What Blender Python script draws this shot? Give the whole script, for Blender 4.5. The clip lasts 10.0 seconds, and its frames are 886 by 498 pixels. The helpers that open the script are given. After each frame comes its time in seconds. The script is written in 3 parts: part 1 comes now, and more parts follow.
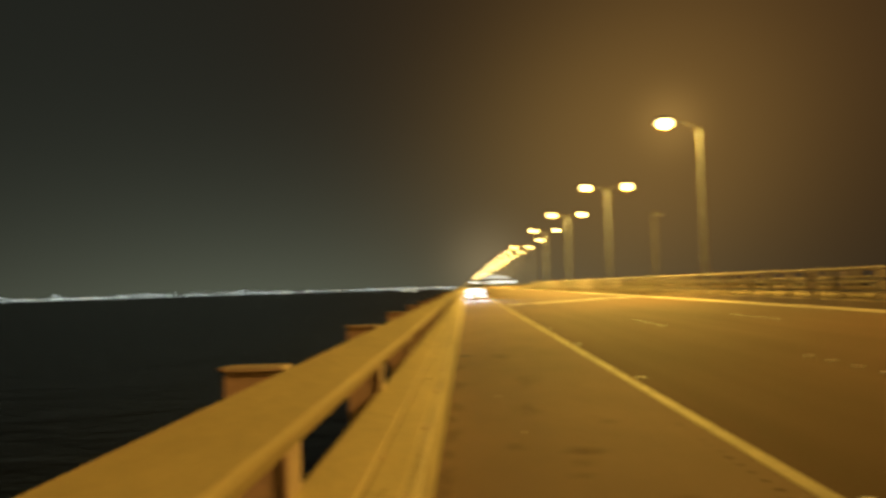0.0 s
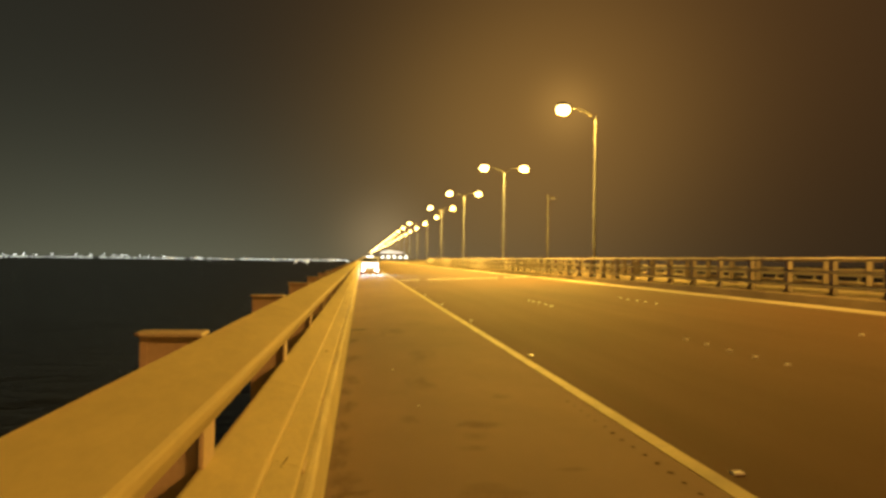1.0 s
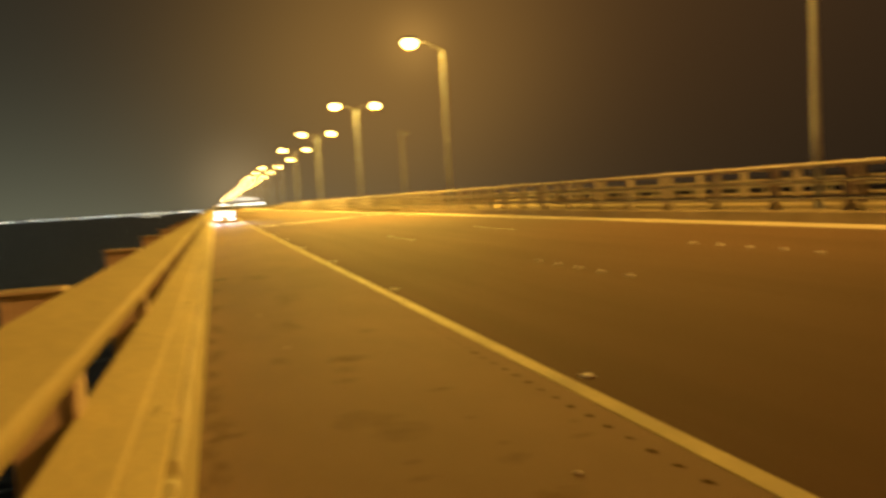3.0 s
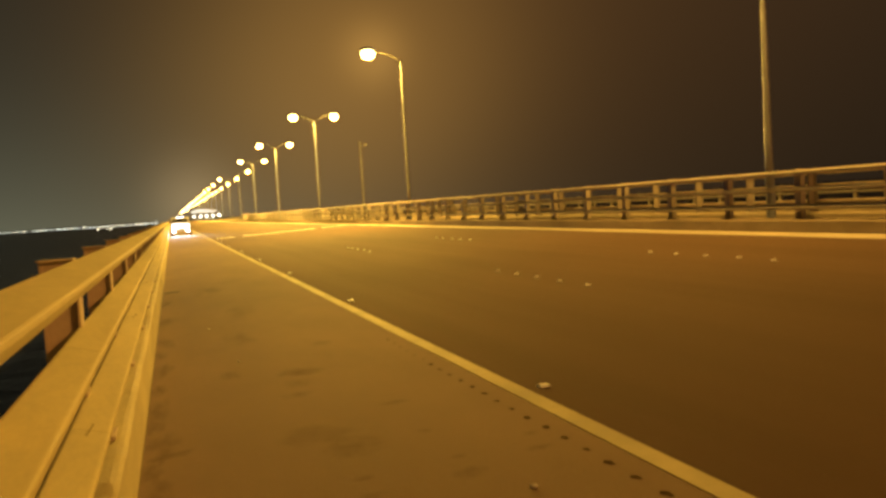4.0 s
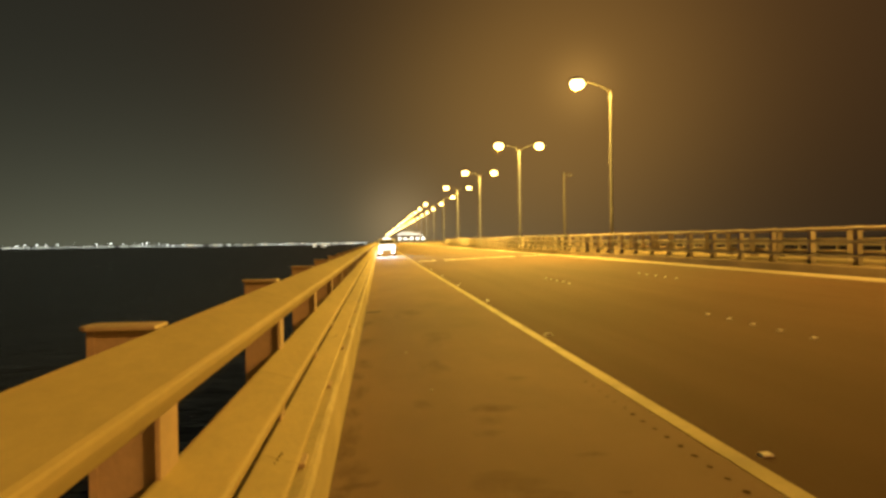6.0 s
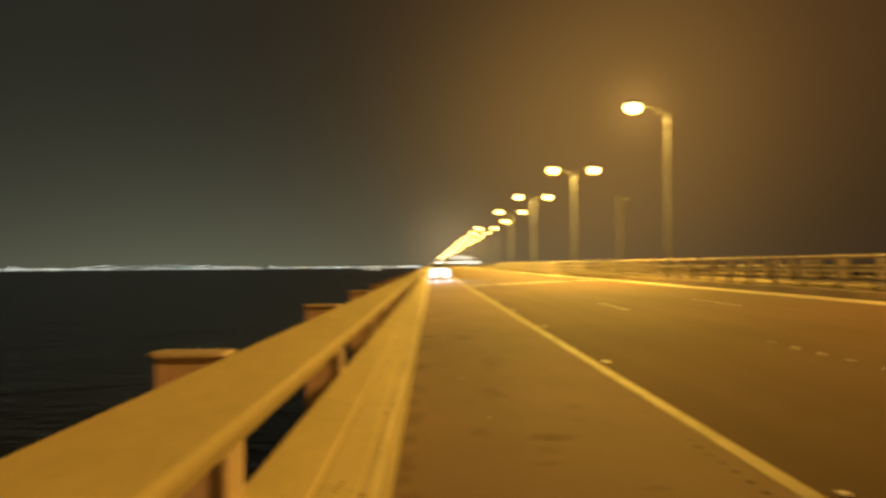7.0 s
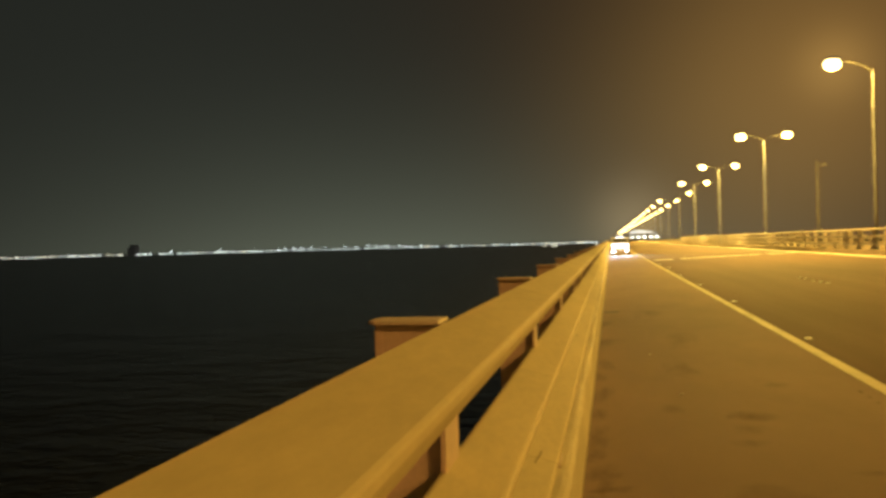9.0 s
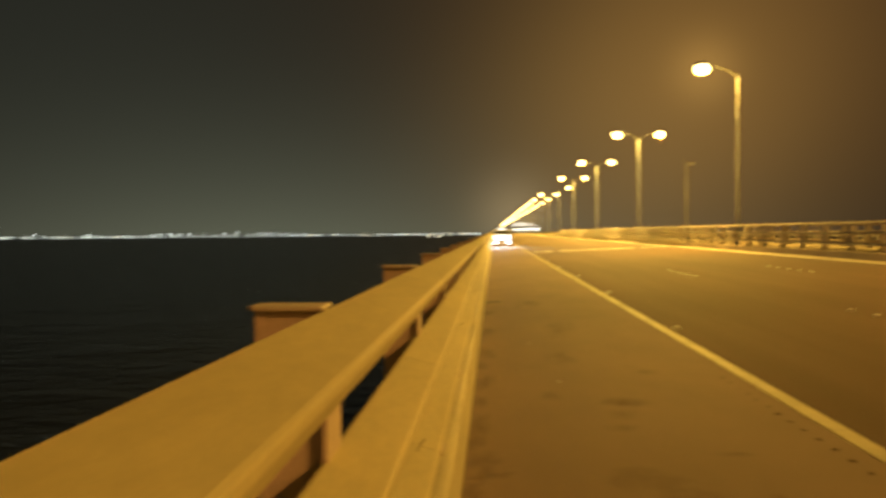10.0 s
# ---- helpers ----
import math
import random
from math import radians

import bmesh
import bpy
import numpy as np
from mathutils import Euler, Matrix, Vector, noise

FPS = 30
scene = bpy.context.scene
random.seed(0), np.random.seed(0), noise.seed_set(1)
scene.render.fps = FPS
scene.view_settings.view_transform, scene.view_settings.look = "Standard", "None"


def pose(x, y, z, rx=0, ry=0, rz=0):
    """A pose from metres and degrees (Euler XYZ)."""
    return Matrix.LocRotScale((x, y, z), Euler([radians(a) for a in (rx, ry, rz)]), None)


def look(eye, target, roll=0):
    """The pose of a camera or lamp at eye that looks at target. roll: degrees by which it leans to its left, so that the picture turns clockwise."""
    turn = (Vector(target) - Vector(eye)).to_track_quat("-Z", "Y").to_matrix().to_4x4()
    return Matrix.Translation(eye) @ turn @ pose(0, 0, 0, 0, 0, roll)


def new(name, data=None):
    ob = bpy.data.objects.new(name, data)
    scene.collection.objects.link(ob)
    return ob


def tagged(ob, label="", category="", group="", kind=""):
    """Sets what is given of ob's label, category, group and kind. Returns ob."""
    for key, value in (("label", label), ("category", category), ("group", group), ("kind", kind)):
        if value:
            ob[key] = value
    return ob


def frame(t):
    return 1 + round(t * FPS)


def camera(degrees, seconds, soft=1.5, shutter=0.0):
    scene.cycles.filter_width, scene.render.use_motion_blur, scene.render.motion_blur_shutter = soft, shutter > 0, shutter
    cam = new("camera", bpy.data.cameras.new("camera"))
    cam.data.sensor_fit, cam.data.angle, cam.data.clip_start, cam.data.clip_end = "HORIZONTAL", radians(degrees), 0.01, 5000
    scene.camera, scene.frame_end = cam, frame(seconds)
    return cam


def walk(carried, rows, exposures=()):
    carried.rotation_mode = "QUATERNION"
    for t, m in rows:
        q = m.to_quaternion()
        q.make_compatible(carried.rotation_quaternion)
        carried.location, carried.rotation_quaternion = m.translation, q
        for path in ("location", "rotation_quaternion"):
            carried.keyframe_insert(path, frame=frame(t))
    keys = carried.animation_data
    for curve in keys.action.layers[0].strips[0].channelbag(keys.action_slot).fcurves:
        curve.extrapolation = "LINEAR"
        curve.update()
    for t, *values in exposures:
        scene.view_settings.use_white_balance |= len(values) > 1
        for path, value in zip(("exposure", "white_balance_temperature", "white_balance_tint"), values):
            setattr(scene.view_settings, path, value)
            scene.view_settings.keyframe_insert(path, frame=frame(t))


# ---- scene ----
cam = camera(57.9, 10.0, soft=3.1, shutter=0.9)

# seconds, eye, yaw, pitch, roll
PATH = [(0.0, 0.326, 0.064, 1.683, 1.75, 2.63, 1.75),
        (0.5, 0.281, 0.013, 1.692, -5.91, 1.54, 0.19),
        (1.0, 0.241, -0.000, 1.684, -5.80, 0.77, -0.74),
        (1.5, 0.226, -0.033, 1.681, -4.58, 0.17, -1.59),
        (2.0, 0.224, -0.034, 1.677, -5.55, -0.88, -0.68),
        (2.5, 0.230, -0.103, 1.674, -9.15, -2.52, 2.54),
        (3.0, 0.232, -0.190, 1.670, -15.90, -3.90, 3.42),
        (3.2, 0.260, -0.159, 1.643, -18.66, -4.00, 3.54),
        (4.3, 0.372, 0.023, 1.635, -18.68, -2.78, 3.62),
        (4.5, 0.422, 0.105, 1.632, -15.21, -1.93, 3.54),
        (5.0, 0.442, 0.128, 1.666, -7.72, -0.59, 2.69),
        (5.5, 0.426, 0.195, 1.658, -4.91, -0.79, 1.56),
        (5.7, 0.396, 0.245, 1.667, -4.76, -0.77, 1.00),
        (6.8, 0.310, 0.364, 1.671, -3.77, 0.70, 0.92),
        (7.0, 0.306, 0.373, 1.679, -0.78, 1.12, 0.43),
        (7.5, 0.314, 0.303, 1.670, 8.70, 1.10, 0.40),
        (8.0, 0.261, 0.322, 1.659, 14.93, 0.23, 0.65),
        (8.3, 0.238, 0.327, 1.660, 15.30, -0.04, 0.95),
        (8.5, 0.228, 0.370, 1.656, 14.72, 0.01, 1.23),
        (9.0, 0.223, 0.365, 1.658, 11.83, -0.32, 1.56),
        (9.5, 0.202, 0.389, 1.635, 8.93, -1.25, 0.98),
        (10.0, 0.211, 0.410, 1.644, 3.58, -1.20, 0.53)]
walk(cam, [(t, pose(x, y, z, 90 + p, r, yw)) for t, x, y, z, yw, p, r in PATH],
     exposures=[(0.0, -0.3, 5900, 5), (0.5, 0.0, 6500, 10), (2.2, 0.0, 6500, 10), (3.0, 0.07, 6500, 10), (4.5, 0.07, 6500, 10), (5.2, 0.0, 6500, 10), (7.0, 0.0, 6400, 10), (7.5, -0.06, 5800, 7), (9.0, -0.06, 5800, 7), (10.0, -0.06, 6200, 8)])

# ---------------------------------------------------------------- plan (metres)
SLOPE = 0.037            # crossfall of the carriageway, rising to the median
XR = 13.49               # median kerb foot; the outer kerb foot is x = 0
XM = 30.55               # the second carriageway is the mirror of the first about XM / 2
Y0, Y1 = -60.0, 1500.0   # ends of the viaduct
BAY = 2.45               # bay of the railing
POLE_X, POLE_Y, POLE_STEP = 15.275, 50.80, 33.64
SEA = -10.0

# ---------------------------------------------------------------- sky and lamps
world = bpy.data.worlds.new("night_sky")
scene.world = world
world.use_nodes = True
wt = world.node_tree
wt.nodes.clear()


def wmath(op, a, b=None, clamp=False):
    n = wt.nodes.new("ShaderNodeMath")
    n.operation, n.use_clamp = op, clamp
    for i, v in enumerate((a, b)):
        if v is None:
            continue
        if isinstance(v, (int, float)):
            n.inputs[i].default_value = v
        else:
            wt.links.new(v, n.inputs[i])
    return n.outputs[0]


wco = wt.nodes.new("ShaderNodeTexCoord").outputs["Generated"]
wsep = wt.nodes.new("ShaderNodeSeparateXYZ")
wt.links.new(wco, wsep.inputs[0])


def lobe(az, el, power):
    """Soft glow put into the sky colour round a direction, falling off with the angle."""
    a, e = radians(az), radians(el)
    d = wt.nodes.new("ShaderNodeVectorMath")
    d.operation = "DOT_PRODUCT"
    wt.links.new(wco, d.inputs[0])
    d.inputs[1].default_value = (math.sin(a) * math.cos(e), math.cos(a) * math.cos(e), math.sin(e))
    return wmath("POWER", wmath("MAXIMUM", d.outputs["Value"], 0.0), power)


up = wmath("MAXIMUM", wsep.outputs[2], 0.0)
low = wmath("POWER", wmath("SUBTRACT", 1.0, up), 9.0)          # thick air near the horizon
city = wmath("MULTIPLY", low, lobe(-15, 0, 11))
terms = [(None, (0.0064, 0.0063, 0.0043)),
         (lobe(-55, 15, 3), (0.0100, 0.0102, 0.0078)),
         (wmath("MULTIPLY", low, lobe(-8, 0, 5)), (0.014, 0.0145, 0.0090)),
         (city, (0.078, 0.079, 0.051)),
         (lobe(-20, 14, 14), (0.0060, 0.0058, 0.0042)),
         (lobe(32, 30, 6), (0.0220, 0.0082, 0.0016)),
         (lobe(17, 14, 18), (0.046, 0.0198, 0.0042)),
         (lobe(50, 28, 9), (0.0190, 0.0095, 0.0040)),
         # these lobes paint the glare round the lamps into the sky colour
         (lobe(8, 6, 60), (0.080, 0.043, 0.0085)),
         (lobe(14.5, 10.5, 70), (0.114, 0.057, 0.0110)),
         (lobe(14.5, 10.7, 1500), (0.15, 0.080, 0.017)),      # tight glare of the nearest lamp, painted into the sky
         (lobe(1.5, 1.2, 900), (0.13, 0.090, 0.043))]
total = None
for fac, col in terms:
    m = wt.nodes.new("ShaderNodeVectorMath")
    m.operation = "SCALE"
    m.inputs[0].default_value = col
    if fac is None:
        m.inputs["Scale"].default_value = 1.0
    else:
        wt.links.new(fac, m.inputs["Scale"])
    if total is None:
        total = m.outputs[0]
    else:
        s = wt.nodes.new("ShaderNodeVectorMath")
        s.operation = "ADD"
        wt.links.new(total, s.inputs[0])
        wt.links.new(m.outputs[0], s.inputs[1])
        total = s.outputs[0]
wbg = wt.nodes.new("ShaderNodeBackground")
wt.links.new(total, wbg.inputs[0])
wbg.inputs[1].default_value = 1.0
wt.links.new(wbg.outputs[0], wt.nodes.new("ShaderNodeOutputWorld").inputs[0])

SODIUM = (1.0, 0.540, 0.062)
FRESH = (1.0, 0.570, 0.075)        # the lamps further on
AGED = (1.0, 0.505, 0.062)         # a dimmer, redder lamp at the near end
OLD = (1.0, 0.410, 0.075)          # the weakest lamps, behind the start
LAMP_WATTS = 35500.0


def sodium_lamp(x, y, z, watts, tone):
    """Sodium luminaire whose reflector throws two broad lobes up and down its carriageway."""
    side = -1 if x < POLE_X else 1
    for along in (-1, 1):
        d = bpy.data.lights.new("sodium_light", "SPOT")
        d.shadow_soft_size, d.energy, d.color = 0.25, watts * 0.59, tone
        d.spot_size, d.spot_blend = radians(128), 0.9
        o = new("sodium_light", d)
        o.matrix_world = look((x, y, z), (x + side * 1.5, y + along * 13.0, 0))
    g = bpy.data.lights.new("sodium_glow", "POINT")
    g.shadow_soft_size, g.energy, g.color = 0.25, watts * 0.19, tone
    new("sodium_glow", g).location = (x, y, z)


# lamps that burn weaker than the rest, by post and side; 0 is dead
WEAK = {(-1, -1): 0.31, (-1, 1): 0.0, (0, 1): 0.0, (-2, -1): 0.26, (-2, 1): 0.12, (-3, -1): 0.16, (-3, 1): 0.07}


# ---------------------------------------------------------------- materials
def material(name, base, rough=0.6, metal=0.0, var=0.25, scale=(3.0, 40.0), bump=0.15, dirt=None, dirt_scale=0.6, stretch=(1, 1, 1), spec=0.5, random_amount=0.0):
    """Painted or mineral surface: two scales of mottling, a patchy dirt layer and fine relief."""
    m = bpy.data.materials.new(name)
    m.use_nodes = True
    t = m.node_tree
    b = t.nodes["Principled BSDF"]
    co = t.nodes.new("ShaderNodeTexCoord").outputs["Object"]
    mp = t.nodes.new("ShaderNodeMapping")
    mp.inputs["Scale"].default_value = stretch
    t.links.new(co, mp.inputs[0])

    def tex(sc, detail=4.0, rg=0.55):
        n = t.nodes.new("ShaderNodeTexNoise")
        n.inputs["Scale"].default_value, n.inputs["Detail"].default_value, n.inputs["Roughness"].default_value = sc, detail, rg
        t.links.new(mp.outputs[0], n.inputs["Vector"])
        return n.outputs["Fac"]

    def ramp(src, lo, hi, a, z):
        n = t.nodes.new("ShaderNodeMapRange")
        n.inputs[1].default_value, n.inputs[2].default_value, n.inputs[3].default_value, n.inputs[4].default_value = lo, hi, a, z
        t.links.new(src, n.inputs[0])
        return n.outputs[0]

    def mul(a, bb):
        n = t.nodes.new("ShaderNodeMath")
        n.operation = "MULTIPLY"
        for i, v in enumerate((a, bb)):
            if isinstance(v, float):
                n.inputs[i].default_value = v
            else:
                t.links.new(v, n.inputs[i])
        return n.outputs[0]

    big, fine = tex(scale[0]), tex(scale[1], 6.0, 0.7)
    tone = mul(ramp(big, 0.3, 0.7, 1 - var, 1 + var), ramp(fine, 0.3, 0.7, 1 - var * 0.6, 1 + var * 0.6))
    if random_amount:
        oi = t.nodes.new("ShaderNodeObjectInfo")
        tone = mul(tone, ramp(oi.outputs["Random"], 0.0, 1.0, 1 - random_amount, 1 + random_amount))
    col = t.nodes.new("ShaderNodeVectorMath")
    col.operation = "SCALE"
    col.inputs[0].default_value = base
    t.links.new(tone, col.inputs["Scale"])
    out = col.outputs[0]
    if dirt:
        mx = t.nodes.new("ShaderNodeMix")
        mx.data_type = "RGBA"
        t.links.new(ramp(tex(dirt_scale, 7.0, 0.68), 0.52, 0.72, 0.0, 0.75), mx.inputs["Factor"])
        t.links.new(out, mx.inputs["A"])
        mx.inputs["B"].default_value = (*dirt, 1)
        out = mx.outputs["Result"]
    t.links.new(out, b.inputs["Base Color"])
    t.links.new(ramp(fine, 0.3, 0.7, max(rough - 0.1, 0.03), min(rough + 0.1, 1.0)), b.inputs["Roughness"])
    b.inputs["Metallic"].default_value = metal
    b.inputs["Specular IOR Level"].default_value = spec
    if bump:
        bp = t.nodes.new("ShaderNodeBump")
        bp.inputs["Strength"].default_value, bp.inputs["Distance"].default_value = bump, 0.01
        t.links.new(fine, bp.inputs["Height"])
        t.links.new(bp.outputs[0], b.inputs["Normal"])
    return m


def glowing(name, colour, strength):
    m = bpy.data.materials.new(name)
    m.use_nodes = True
    b = m.node_tree.nodes["Principled BSDF"]
    b.inputs["Base Color"].default_value = (*colour, 1)
    b.inputs["Emission Color"].default_value = (*colour, 1)
    b.inputs["Emission Strength"].default_value = strength
    b.inputs["Roughness"].default_value = 0.3
    m.cycles.emission_sampling = "NONE"
    return m


ASPHALT = material("asphalt", (0.115, 0.070, 0.049), 0.88, var=0.14, scale=(0.9, 60.0), bump=0.6, dirt=(0.100, 0.064, 0.040), dirt_scale=0.5, stretch=(1, 0.05, 1), spec=0.12)
SHOULDER = material("shoulder_concrete", (0.212, 0.139, 0.087), 0.88, var=0.11, scale=(0.8, 45.0), bump=0.5, dirt=(0.184, 0.117, 0.071), dirt_scale=0.7, stretch=(1, 0.4, 1))
CONCRETE = material("kerb_concrete", (0.60, 0.55, 0.31), 0.8, var=0.16, scale=(2.0, 50.0), bump=0.4, dirt=(0.52, 0.46, 0.28), dirt_scale=1.3, stretch=(1, 0.35, 1))
# kerb face turned from the lamps: patchy dirt, plus shade put into the colour
DIMKERB = material("dim_dirty_kerb_concrete", (0.36, 0.30, 0.23), 0.85, var=0.2, scale=(1.5, 40.0), bump=0.4, dirt=(0.22, 0.17, 0.13), dirt_scale=1.0, stretch=(1, 0.3, 1))
DECK = material("deck_concrete", (0.30, 0.29, 0.27), 0.85, var=0.2, scale=(0.6, 20.0), bump=0.4)
RAIL = material("rail_paint", (0.66, 0.595, 0.31), 0.78, spec=0.12, var=0.12, scale=(1.6, 30.0), bump=0.10, dirt=(0.57, 0.51, 0.26), dirt_scale=0.9, stretch=(1, 0.3, 1))
# shaded copy of the rail paint: the poor light is put into its colour
DIMRAIL = material("dim_rail_paint", (0.31, 0.290, 0.30), 0.8, spec=0.2, var=0.18, scale=(1.6, 30.0), bump=0.12, dirt=(0.22, 0.18, 0.16), dirt_scale=0.9, stretch=(1, 0.3, 1))
POST = material("post_paint", (0.60, 0.50, 0.38), 0.6, var=0.14, scale=(4.0, 40.0), bump=0.12, random_amount=0.12)
# darker, greyer post paint with dirt patches, for all but the near railing
DARKPOST = material("dark_post_paint", (0.34, 0.31, 0.30), 0.7, var=0.16, scale=(4.0, 40.0), bump=0.12, dirt=(0.28, 0.22, 0.18), dirt_scale=3.0, random_amount=0.12)
# rail paint at a tone between the near and the median railing
MIDRAIL = material("mid_tone_rail_paint", (0.40, 0.35, 0.32), 0.75, spec=0.2, var=0.16, scale=(1.6, 30.0), bump=0.12, dirt=(0.29, 0.24, 0.21), dirt_scale=0.9, stretch=(1, 0.3, 1))
CAP = material("cap_paint", (0.72, 0.64, 0.46), 0.6, var=0.12, scale=(5.0, 50.0), bump=0.12)
STRIPE = material("transverse_paint", (0.60, 0.58, 0.50), 0.7, var=0.12, scale=(1.5, 60.0), bump=0.3)
PAINT = material("road_paint", (0.47, 0.41, 0.20), 0.7, var=0.2, scale=(1.5, 60.0), bump=0.4, dirt=(0.34, 0.30, 0.22), dirt_scale=2.2)
CHANNEL = material("channel_concrete", (0.45, 0.41, 0.35), 0.75, var=0.16, scale=(1.2, 40.0), bump=0.3, dirt=(0.33, 0.28, 0.21), dirt_scale=0.8, stretch=(1, 0.3, 1))
STUD = material("ceramic_stud", (0.90, 0.93, 0.97), 0.42, var=0.08, scale=(20.0, 90.0), bump=0.05)
GALV = material("galvanised_steel", (0.30, 0.33, 0.44), 0.55, metal=0.2, var=0.15, scale=(2.0, 30.0), bump=0.08, stretch=(1, 1, 0.2))
# darker than the lamp poles: the lack of light is put into the colour
DIMPOLE = material("dim_pole_paint", (0.15, 0.15, 0.17), 0.7, var=0.15, scale=(2.0, 30.0), bump=0.06, stretch=(1, 1, 0.2))
DARK = material("dark_housing", (0.06, 0.06, 0.06), 0.5, var=0.1, bump=0.05)
TAR = material("tar", (0.080, 0.052, 0.032), 0.9, spec=0.03, var=0.3, scale=(6.0, 50.0), bump=0.3)
SEAM = material("sealant", (0.02, 0.02, 0.02), 0.7, var=0.2, bump=0.2)
CHIP = material("light_stone", (0.6, 0.58, 0.52), 0.7, var=0.2, bump=0.3)
WHITE = material("white_car_paint", (0.75, 0.76, 0.78), 0.25, var=0.04, bump=0.0)
RUBBER = material("tyre_rubber", (0.02, 0.02, 0.02), 0.8, var=0.2, bump=0.2)
LAND = material("far_land", (0.03, 0.03, 0.03), 0.9, var=0.3, scale=(0.01, 0.2), bump=0.0)
FARWALL = material("far_wall", (0.08, 0.08, 0.08), 0.9, var=0.3, scale=(0.02, 0.2), bump=0.0)
TOWER = material("tower_wall", (0.35, 0.34, 0.32), 0.9, var=0.3, scale=(0.05, 0.3), bump=0.0)
LAMP_GLASS = glowing("sodium_bowl", (1.0, 0.66, 0.19), 18.0)
HEADLIGHT = glowing("headlight_glass", (0.86, 0.93, 1.0), 14.0)
# glow of the panels added to the van for its glare
GLARE = glowing("glare_panel", (0.88, 0.95, 1.0), 4.0)
TUBE = glowing("canopy_lamp", (1.0, 0.95, 0.80), 6.0)
FAINT = glowing("shore_glimmer", (0.95, 0.98, 0.82), 1.2)
COOL = glowing("shore_lamp_cool", (0.96, 1.0, 0.88), 3.0)
WARM = glowing("shore_lamp_warm", (1.0, 0.86, 0.58), 3.2)
FLOOD = glowing("shore_floodlight", (0.95, 1.0, 0.92), 7.0)

glass = bpy.data.materials.new("dark_glass")
glass.use_nodes = True
gb = glass.node_tree.nodes["Principled BSDF"]
gb.inputs["Base Color"].default_value = (0.02, 0.025, 0.03, 1)
gb.inputs["Roughness"].default_value = 0.06

water = bpy.data.materials.new("night_water")
water.use_nodes = True
wn = water.node_tree
wb = wn.nodes["Principled BSDF"]
wb.inputs["Base Color"].default_value = (0.020, 0.023, 0.036, 1)
wb.inputs["Roughness"].default_value = 0.22
wb.inputs["IOR"].default_value = 1.33
wb.inputs["Specular IOR Level"].default_value = 0.04
wb.inputs["Specular Tint"].default_value = (1.0, 0.85, 0.98, 1)
wc = wn.nodes.new("ShaderNodeTexCoord").outputs["Object"]
prev = None
for sc, dist in ((0.09, 0.5), (0.45, 0.22), (1.9, 0.07)):
    wm = wn.nodes.new("ShaderNodeMapping")
    wm.inputs["Scale"].default_value = (0.6, 1.0, 1.0)
    wm.inputs["Rotation"].default_value = (0, 0, 0.5)
    wn.links.new(wc, wm.inputs[0])
    nz = wn.nodes.new("ShaderNodeTexNoise")
    nz.inputs["Scale"].default_value, nz.inputs["Detail"].default_value = sc, 5.0
    wn.links.new(wm.outputs[0], nz.inputs["Vector"])
    wbp = wn.nodes.new("ShaderNodeBump")
    wbp.inputs["Distance"].default_value = dist * 2
    wbp.inputs["Strength"].default_value = 1.0
    wn.links.new(nz.outputs["Fac"], wbp.inputs["Height"])
    if prev:
        wn.links.new(prev, wbp.inputs["Normal"])
    prev = wbp.outputs[0]
wn.links.new(prev, wb.inputs["Normal"])


# ---------------------------------------------------------------- mesh helpers
def mesh_of(bm, name, mat, smooth=False):
    me = bpy.data.meshes.new(name)
    bmesh.ops.recalc_face_normals(bm, faces=bm.faces[:])
    bm.to_mesh(me)
    bm.free()
    me.materials.append(mat)
    if smooth:
        for p in me.polygons:
            p.use_smooth = True
    return me


def part(name, bm, mat, parent=None, label="", smooth=False):
    ob = new(name, bm if isinstance(bm, bpy.types.Mesh) else mesh_of(bm, name, mat, smooth))
    if parent is not None:
        ob.parent = parent
    return tagged(ob, label)


def cuboid(bm, x0, x1, y0, y1, z0, z1, bevel=0.0):
    r = bmesh.ops.create_cube(bm, size=1.0)
    for v in r["verts"]:
        v.co = Vector((x0 + (v.co.x + 0.5) * (x1 - x0), y0 + (v.co.y + 0.5) * (y1 - y0), z0 + (v.co.z + 0.5) * (z1 - z0)))
    if bevel:
        es = list({e for v in r["verts"] for e in v.link_edges})
        bmesh.ops.bevel(bm, geom=es, offset=bevel, segments=2, affect="EDGES", profile=0.6)
    return bm


def extrude(bm, profile, y0, y1):
    """A profile of (x, z) corners drawn out along y."""
    a = [bm.verts.new((x, y0, z)) for x, z in profile]
    b = [bm.verts.new((x, y1, z)) for x, z in profile]
    n = len(profile)
    for i in range(n):
        bm.faces.new((a[i], a[(i + 1) % n], b[(i + 1) % n], b[i]))
    bm.faces.new(a)
    bm.faces.new(b[::-1])
    return bm


def tube(bm, points, radii, sides=10):
    """A round bar through points with a radius at each."""
    rings = []
    for i, p in enumerate(points):
        p = Vector(p)
        d = (Vector(points[min(i + 1, len(points) - 1)]) - Vector(points[max(i - 1, 0)])).normalized()
        u = d.orthogonal().normalized() if abs(d.z) < 0.99 else Vector((1, 0, 0))
        w = d.cross(u)
        rings.append([bm.verts.new(p + radii[i] * (math.cos(2 * math.pi * k / sides) * u + math.sin(2 * math.pi * k / sides) * w)) for k in range(sides)])
    for r0, r1 in zip(rings, rings[1:]):
        for k in range(sides):
            bm.faces.new((r0[k], r0[(k + 1) % sides], r1[(k + 1) % sides], r1[k]))
    bm.faces.new(rings[0][::-1])
    bm.faces.new(rings[-1])
    return bm


